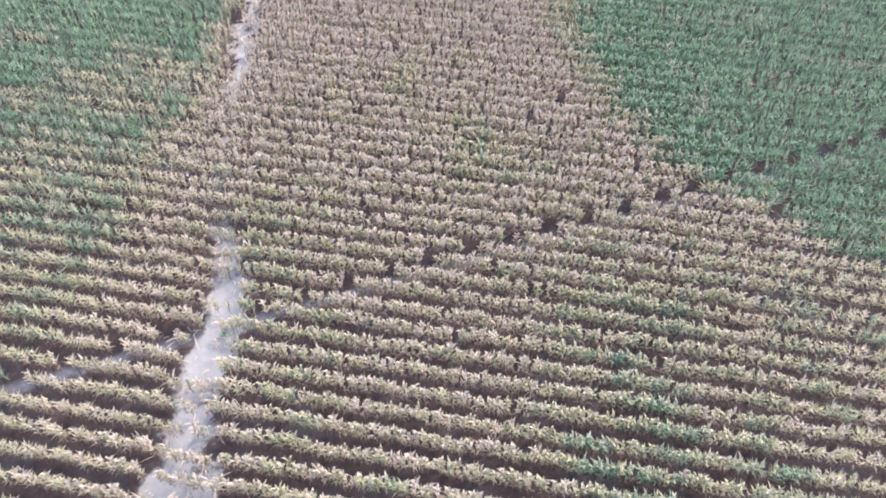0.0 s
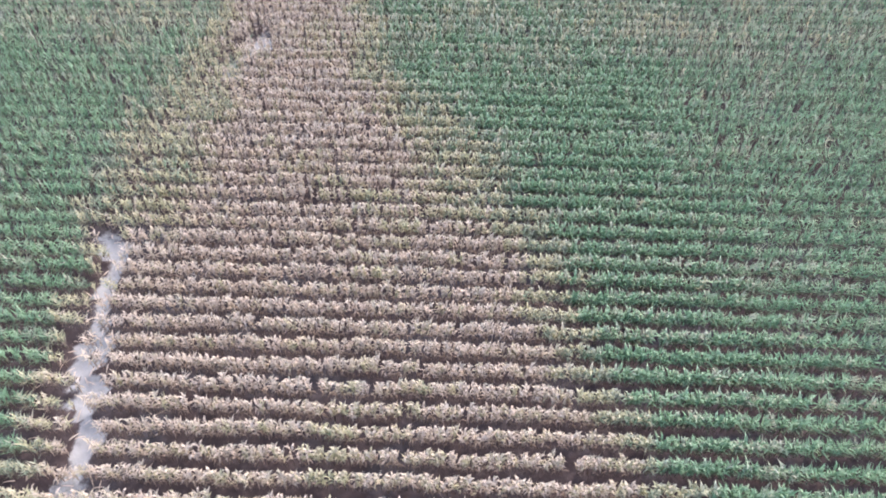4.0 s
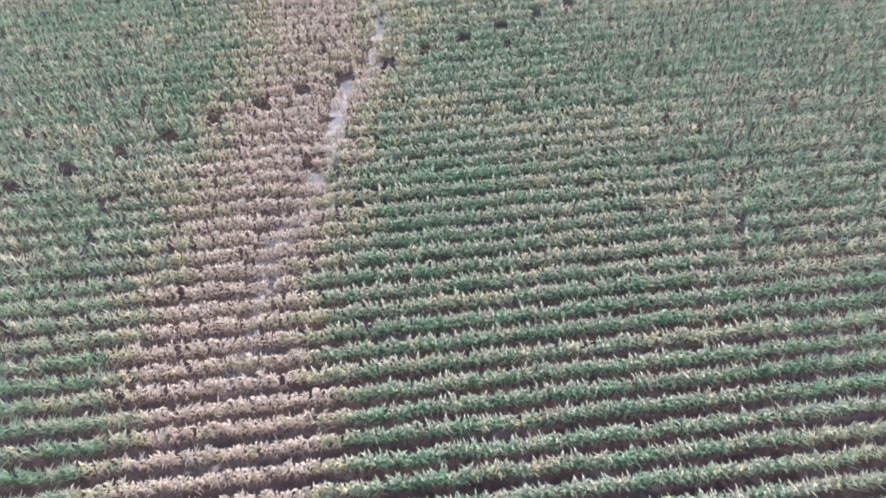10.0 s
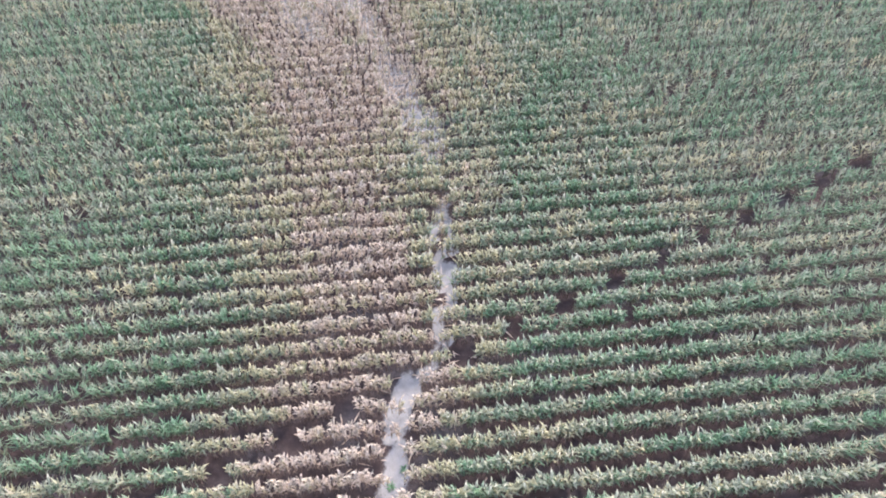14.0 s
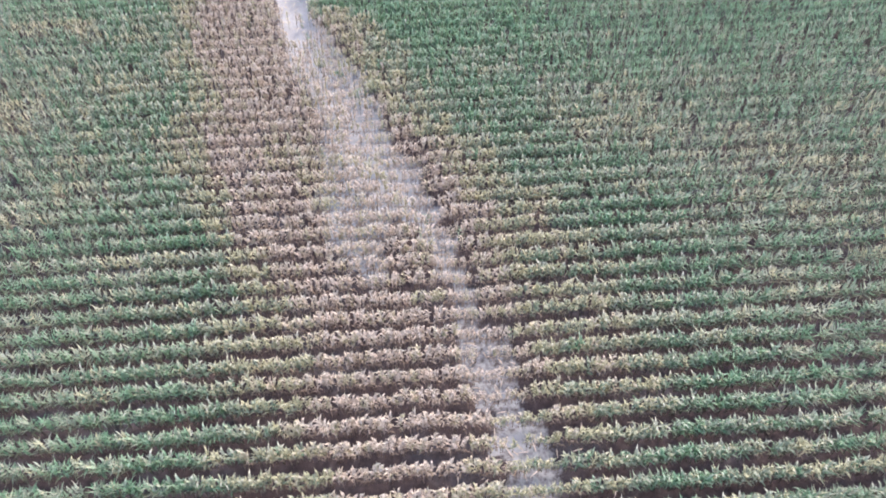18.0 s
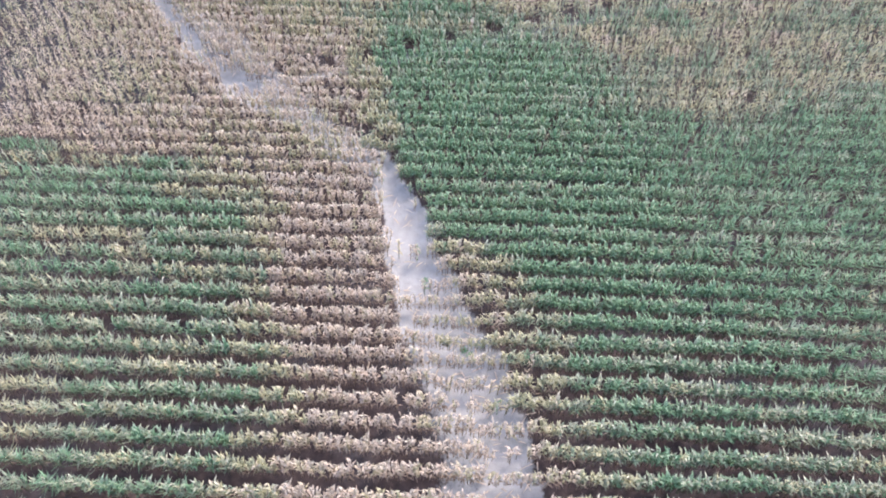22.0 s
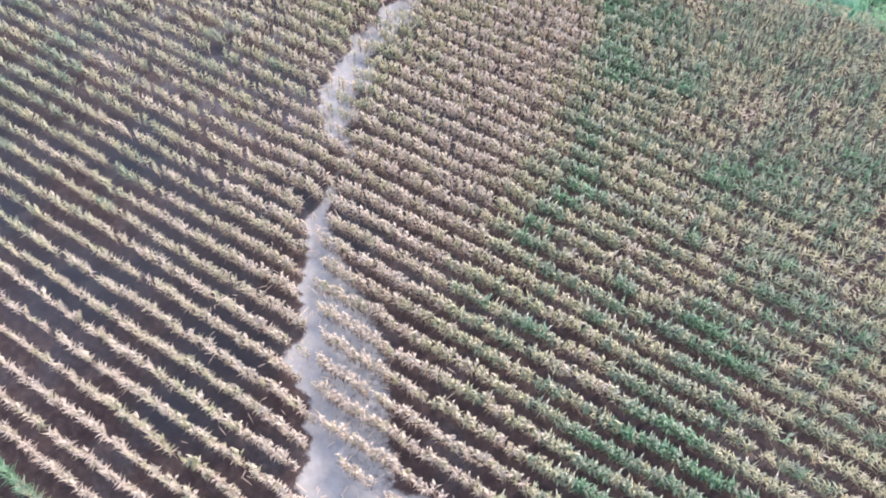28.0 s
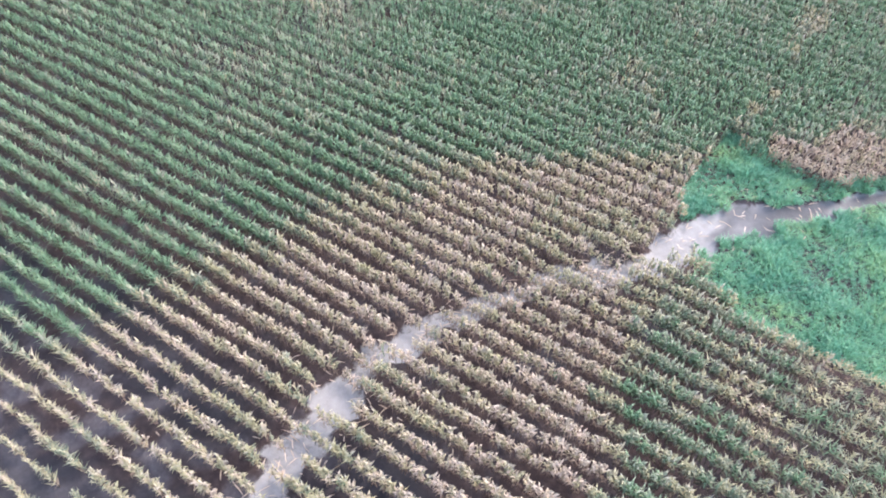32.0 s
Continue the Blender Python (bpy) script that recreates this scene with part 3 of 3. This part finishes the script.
GAP = 0.112
lone = []
for r in range(int((166 - FIRST) / ROW)):
    y = FIRST + r * ROW
    if y < -2.5:
        continue
    west, east = along(WEST, y), along(EAST, y)
    x = np.arange(west, east, GAP)
    x = x + rng.uniform(-0.05, 0.05, len(x))
    py = y + rng.normal(0, 0.03, len(x)) + 0.05 * ripple(x, y + 0 * x, 2.2, 71)
    near_wash, bare_wash = channel(x, py)
    gone = cleared(x, py, bare_wash)
    keep = rng.uniform(0, 1, len(x)) > np.where(near_wash < 0.7, gone, np.where(near_wash < 1.0, 0.55 * gone, np.where(near_wash < 1.4, 0.15 * gone, 0.035)))
    keep &= (np.abs(x - along(MIDDLE, y)) < 10.5) | (rng.uniform(0, 1, len(x)) < 0.95)
    grown = 1 - 0.26 * smooth(1.25 - near_wash, 0, 0.5) * smooth(bare_wash, 0.45, 0.62)
    poor = smooth(-26.2 - x, 0, 5) * smooth(y - 103, 0, 2) * smooth(124 - y, 0, 5)
    grown = grown * (1 - 0.12 * poor)
    keep &= rng.uniform(0, 1, len(x)) > 0.25 * poor
    cross = [(ax + (y - ay) * (bx - ax) / (by - ay), (by - ay) / math.hypot(bx - ax, by - ay)) for (ax, ay), (bx, by) in TRACKS]
    for at, slant in cross:
        keep &= np.abs(x - at) * slant > np.where((x < -19) & (y > 88), 0.06, 0.14) + rng.uniform(-0.08, 0.06, len(x))
    keep &= ~inside(x, py, GRASS_PLOT)
    solo = keep & (near_wash < 0.9) & (bare_wash > 0.6) & (rng.uniform(0, 1, len(x)) < 0.22)
    lone += list(zip(x[solo], py[solo]))
    keep &= ~solo
    x, py, grown = x[keep], py[keep], grown[keep]
    if not len(x):
        continue
    dry = dryness(x, py)
    middle = along(MIDDLE, y)
    share = dry.mean()
    label = "long row of green maize plants" if share < 0.35 else "long row of withered straw-coloured maize plants" if share > 0.65 else "long row of maize, partly green and partly withered"
    row = tagged(new("maize_row"), label, "crop row", "maize rows")
    row.location = (middle, y, 0)
    picked = np.zeros(len(x), bool)
    picked[np.argsort(np.abs(x - middle))[:28]] = True
    v, t, tint = stand(x[~picked], py[~picked], dry[~picked], np.abs(x[~picked] - middle) + rng.uniform(-2.5, 2.5, (~picked).sum()) < 10, grown[~picked], rng)
    tagged(link_mesh("maize_stand", v - (middle, y, 0), t, LEAF, "plant", tint, row), kind="stuff")
    for px, yy, d, g in zip(x[picked], py[picked], dry[picked], grown[picked]):
        level = int(np.argmin(np.abs(np.array(LEVELS) - np.clip(d + rng.normal(0, 0.1), 0, 1))))
        one = new("maize_plant", SINGLE[level][rng.randint(10)])
        one.parent = row
        one.location = (px - middle, yy - y, 0)
        size = rng.uniform(0.95, 1.05) * g
        one.rotation_euler, one.scale = (0, 0, rng.uniform(-0.5, 0.5) + math.pi * rng.randint(2)), (size, size, size)


# ---- lone plants left standing in the silt, leaf by leaf ----
def lone_plant(seed, dry):
    """A plant with its stalk and every blade as a part."""
    pick = np.random.RandomState(seed)
    high = pick.uniform(0.55, 1.05)
    plant = new("maize_plant")
    tint = lambda n, tone: np.tile((dry, tone, 0.6, 1.0), (n, 1))
    ring = [(0.018 * math.cos(a), 0.018 * math.sin(a), 0) for a in (0, 1.57, 3.14, 4.71)]
    top = [(0.008 * math.cos(a) + 0.05, 0.008 * math.sin(a), high) for a in (0, 1.57, 3.14, 4.71)]
    sides = [(i, (i + 1) % 4, 4 + (i + 1) % 4, 4 + i) for i in range(4)]
    link_mesh("stalk", np.array(ring + top), np.array(sides), LEAF, "plant", tint(8, 0.3), plant)
    for n in range(7):
        z = high * (0.3 + 0.1 * n)
        v, t = leaf((0.05 * z / high, 0, z), math.pi * (n % 2) + math.pi / 2 + pick.uniform(-0.9, 0.9), pick.uniform(0.7, 1.3), pick.uniform(0.25, 0.42), pick.uniform(1.4, 2.9), pick.uniform(0.04, 0.07))
        link_mesh("leaf", np.array(v), np.array(t), LEAF, "plant", tint(7, pick.uniform(0.3, 0.8)), plant)
    return plant


forms = [lone_plant(100 + n, d) for n, d in enumerate((0.9, 0.85, 0.75, 0.3, 0.95, 0.8))]
order = np.random.RandomState(5)
order.shuffle(lone)
for n, (px, py) in enumerate(lone[:150]):
    kind = n % len(forms)
    label = "single green maize plant standing in pale silt" if kind == 3 else "single withered maize plant standing in pale silt"
    m = pose(px, py, -0.1, 0, 0, order.uniform(0, 360))
    one = forms[kind] if n < len(forms) else copy_thing(forms[kind], m)
    one.matrix_basis = m
    tagged(one, label, "maize plant", "lone plants in the wash")


# ---- grass and weeds on the wet plot ----
def tuft(rng):
    verts, tris = [], []
    for n in range(9):
        v, t = leaf((rng.uniform(-0.06, 0.06), rng.uniform(-0.06, 0.06), 0), rng.uniform(0, 6.3), rng.uniform(0.7, 1.4), rng.uniform(0.25, 0.5), rng.uniform(0.6, 1.8), rng.uniform(0.018, 0.036), 2)
        tris += [tuple(i + len(verts) for i in tri) for tri in t]
        verts += v
    return np.array(verts), np.array(tris)


tufts = [tuft(rng) for _ in range(8)]
for name, north in (("grass", True), ("grass", False)):
    gxs, gys = rng.uniform(-27.5, -1.5, 42000), rng.uniform(136, 154, 42000)
    far_wash = channel(gxs, gys)[0]
    bank = gys - np.interp(gxs, [-23.8, -22.2, -20.5, -18.7, -15.7, -4.8], [138, 140.4, 142.3, 144.5, 147.3, 157])
    ok = (inside(gxs, gys, GRASS_PLOT) | inside(gxs, gys - 0.9, GRASS_PLOT)) & (far_wash > 1.0 + 0.35 * ripple(gxs, gys, 1.5, 31)) & ((bank > 0) == north)
    verts, tris, tints, first = [], [], [], 0
    for gx1, gy1 in zip(gxs[ok], gys[ok]):
        v, t = tufts[rng.randint(8)]
        a, s = rng.uniform(0, 6.3), rng.uniform(0.6, 1.3) * (0.75 + 0.35 * float(ripple(gx1, gy1, 2.5, 32)))
        turned = np.stack([v[:, 0] * math.cos(a) - v[:, 1] * math.sin(a), v[:, 0] * math.sin(a) + v[:, 1] * math.cos(a), v[:, 2]], -1) * s
        verts.append(turned + (gx1, gy1, -0.03))
        tris.append(t + first)
        first += len(v)
        tints.append(np.tile((0, np.clip(0.45 + 0.3 * float(ripple(gx1, gy1, 3.0, 33)) + rng.normal(0, 0.12), 0, 1), 0, 1), (len(v), 1)))
    if verts:
        tagged(link_mesh(name, np.concatenate(verts), np.concatenate(tris), GRASS, "plant", np.concatenate(tints)), "bright green grass and weeds beside the silt stream", "grass", kind="stuff")


# ---- low weeds in the silt ----
def weed(seed):
    """A low rosette of broad leaves."""
    pick = np.random.RandomState(seed)
    clump = new("weed_clump")
    for n in range(10):
        v, t = leaf((pick.uniform(-0.04, 0.04), pick.uniform(-0.04, 0.04), 0.02), n * 0.63 + pick.uniform(-0.3, 0.3), pick.uniform(0.3, 1.2), pick.uniform(0.22, 0.36), pick.uniform(0.7, 1.6), pick.uniform(0.07, 0.11))
        link_mesh("leaf", np.array(v), np.array(t), LEAF, "plant", np.tile((0.02, pick.uniform(0, 0.25), 0.8, 1.0), (7, 1)), clump)
    return clump


weeds = [weed(n) for n in range(3)]
for n, (px, py) in enumerate([(-12.2, 94.6), (-12.6, 98.2), (-5.9, 59.9), (-6.3, 59.4), (-3.7, 67.8), (-13.1, 102.2), (-9.7, 94.4), (-9.5, 94.2), (-23.3, 110.6), (-22.9, 139.3), (-11.1, 97.3), (-8.2, 6.2)]):
    m = pose(px, py, -0.16, 0, 0, 70 * n)
    m = m @ Matrix.Scale(0.6, 4)
    one = weeds[n] if n < 3 else copy_thing(weeds[n % 3], m)
    one.matrix_basis = m
    tagged(one, "small dark green weed growing in pale silt", "weed", "weeds in the wash")


# ---- fallen leaves on the ground along the channel ----
def litter(count):
    verts, tris, tints, made = [], [], [], 0
    drop = np.random.RandomState(77)
    lines = WASH_SOUTH + WASH_MIDDLE + WASH_NORTH + WASH_END
    while made < count:
        ax, ay, aw, ab = lines[drop.randint(len(lines))]
        px, py = ax + drop.normal(0, 1.6), ay + drop.normal(0, 1.8)
        v, t = leaf((0, 0, 0), 0, drop.uniform(0.1, 0.35), drop.uniform(0.2, 0.5), drop.uniform(0.3, 0.9), drop.uniform(0.03, 0.05))
        v, a = np.array(v), drop.uniform(0, 6.3)
        floor = -0.22 * ab * float(smooth(1.3 - math.hypot(px - ax, py - ay) / aw, 0, 0.8)) + 0.01
        verts.append(np.stack([v[:, 0] * math.cos(a) - v[:, 1] * math.sin(a) + px, v[:, 0] * math.sin(a) + v[:, 1] * math.cos(a) + py, v[:, 2] + floor], -1))
        tris.append(np.array(t) + 7 * made)
        tints.append(np.tile((0.95, drop.uniform(0.2, 0.9), 0.6, 1), (7, 1)))
        made += 1
    return np.concatenate(verts), np.concatenate(tris), np.concatenate(tints)


v, t, tint = litter(2500)
tagged(link_mesh("leaf_litter", v, t, LEAF, "plant", tint), "dry fallen maize leaves scattered over the silt", "leaf litter", kind="stuff")
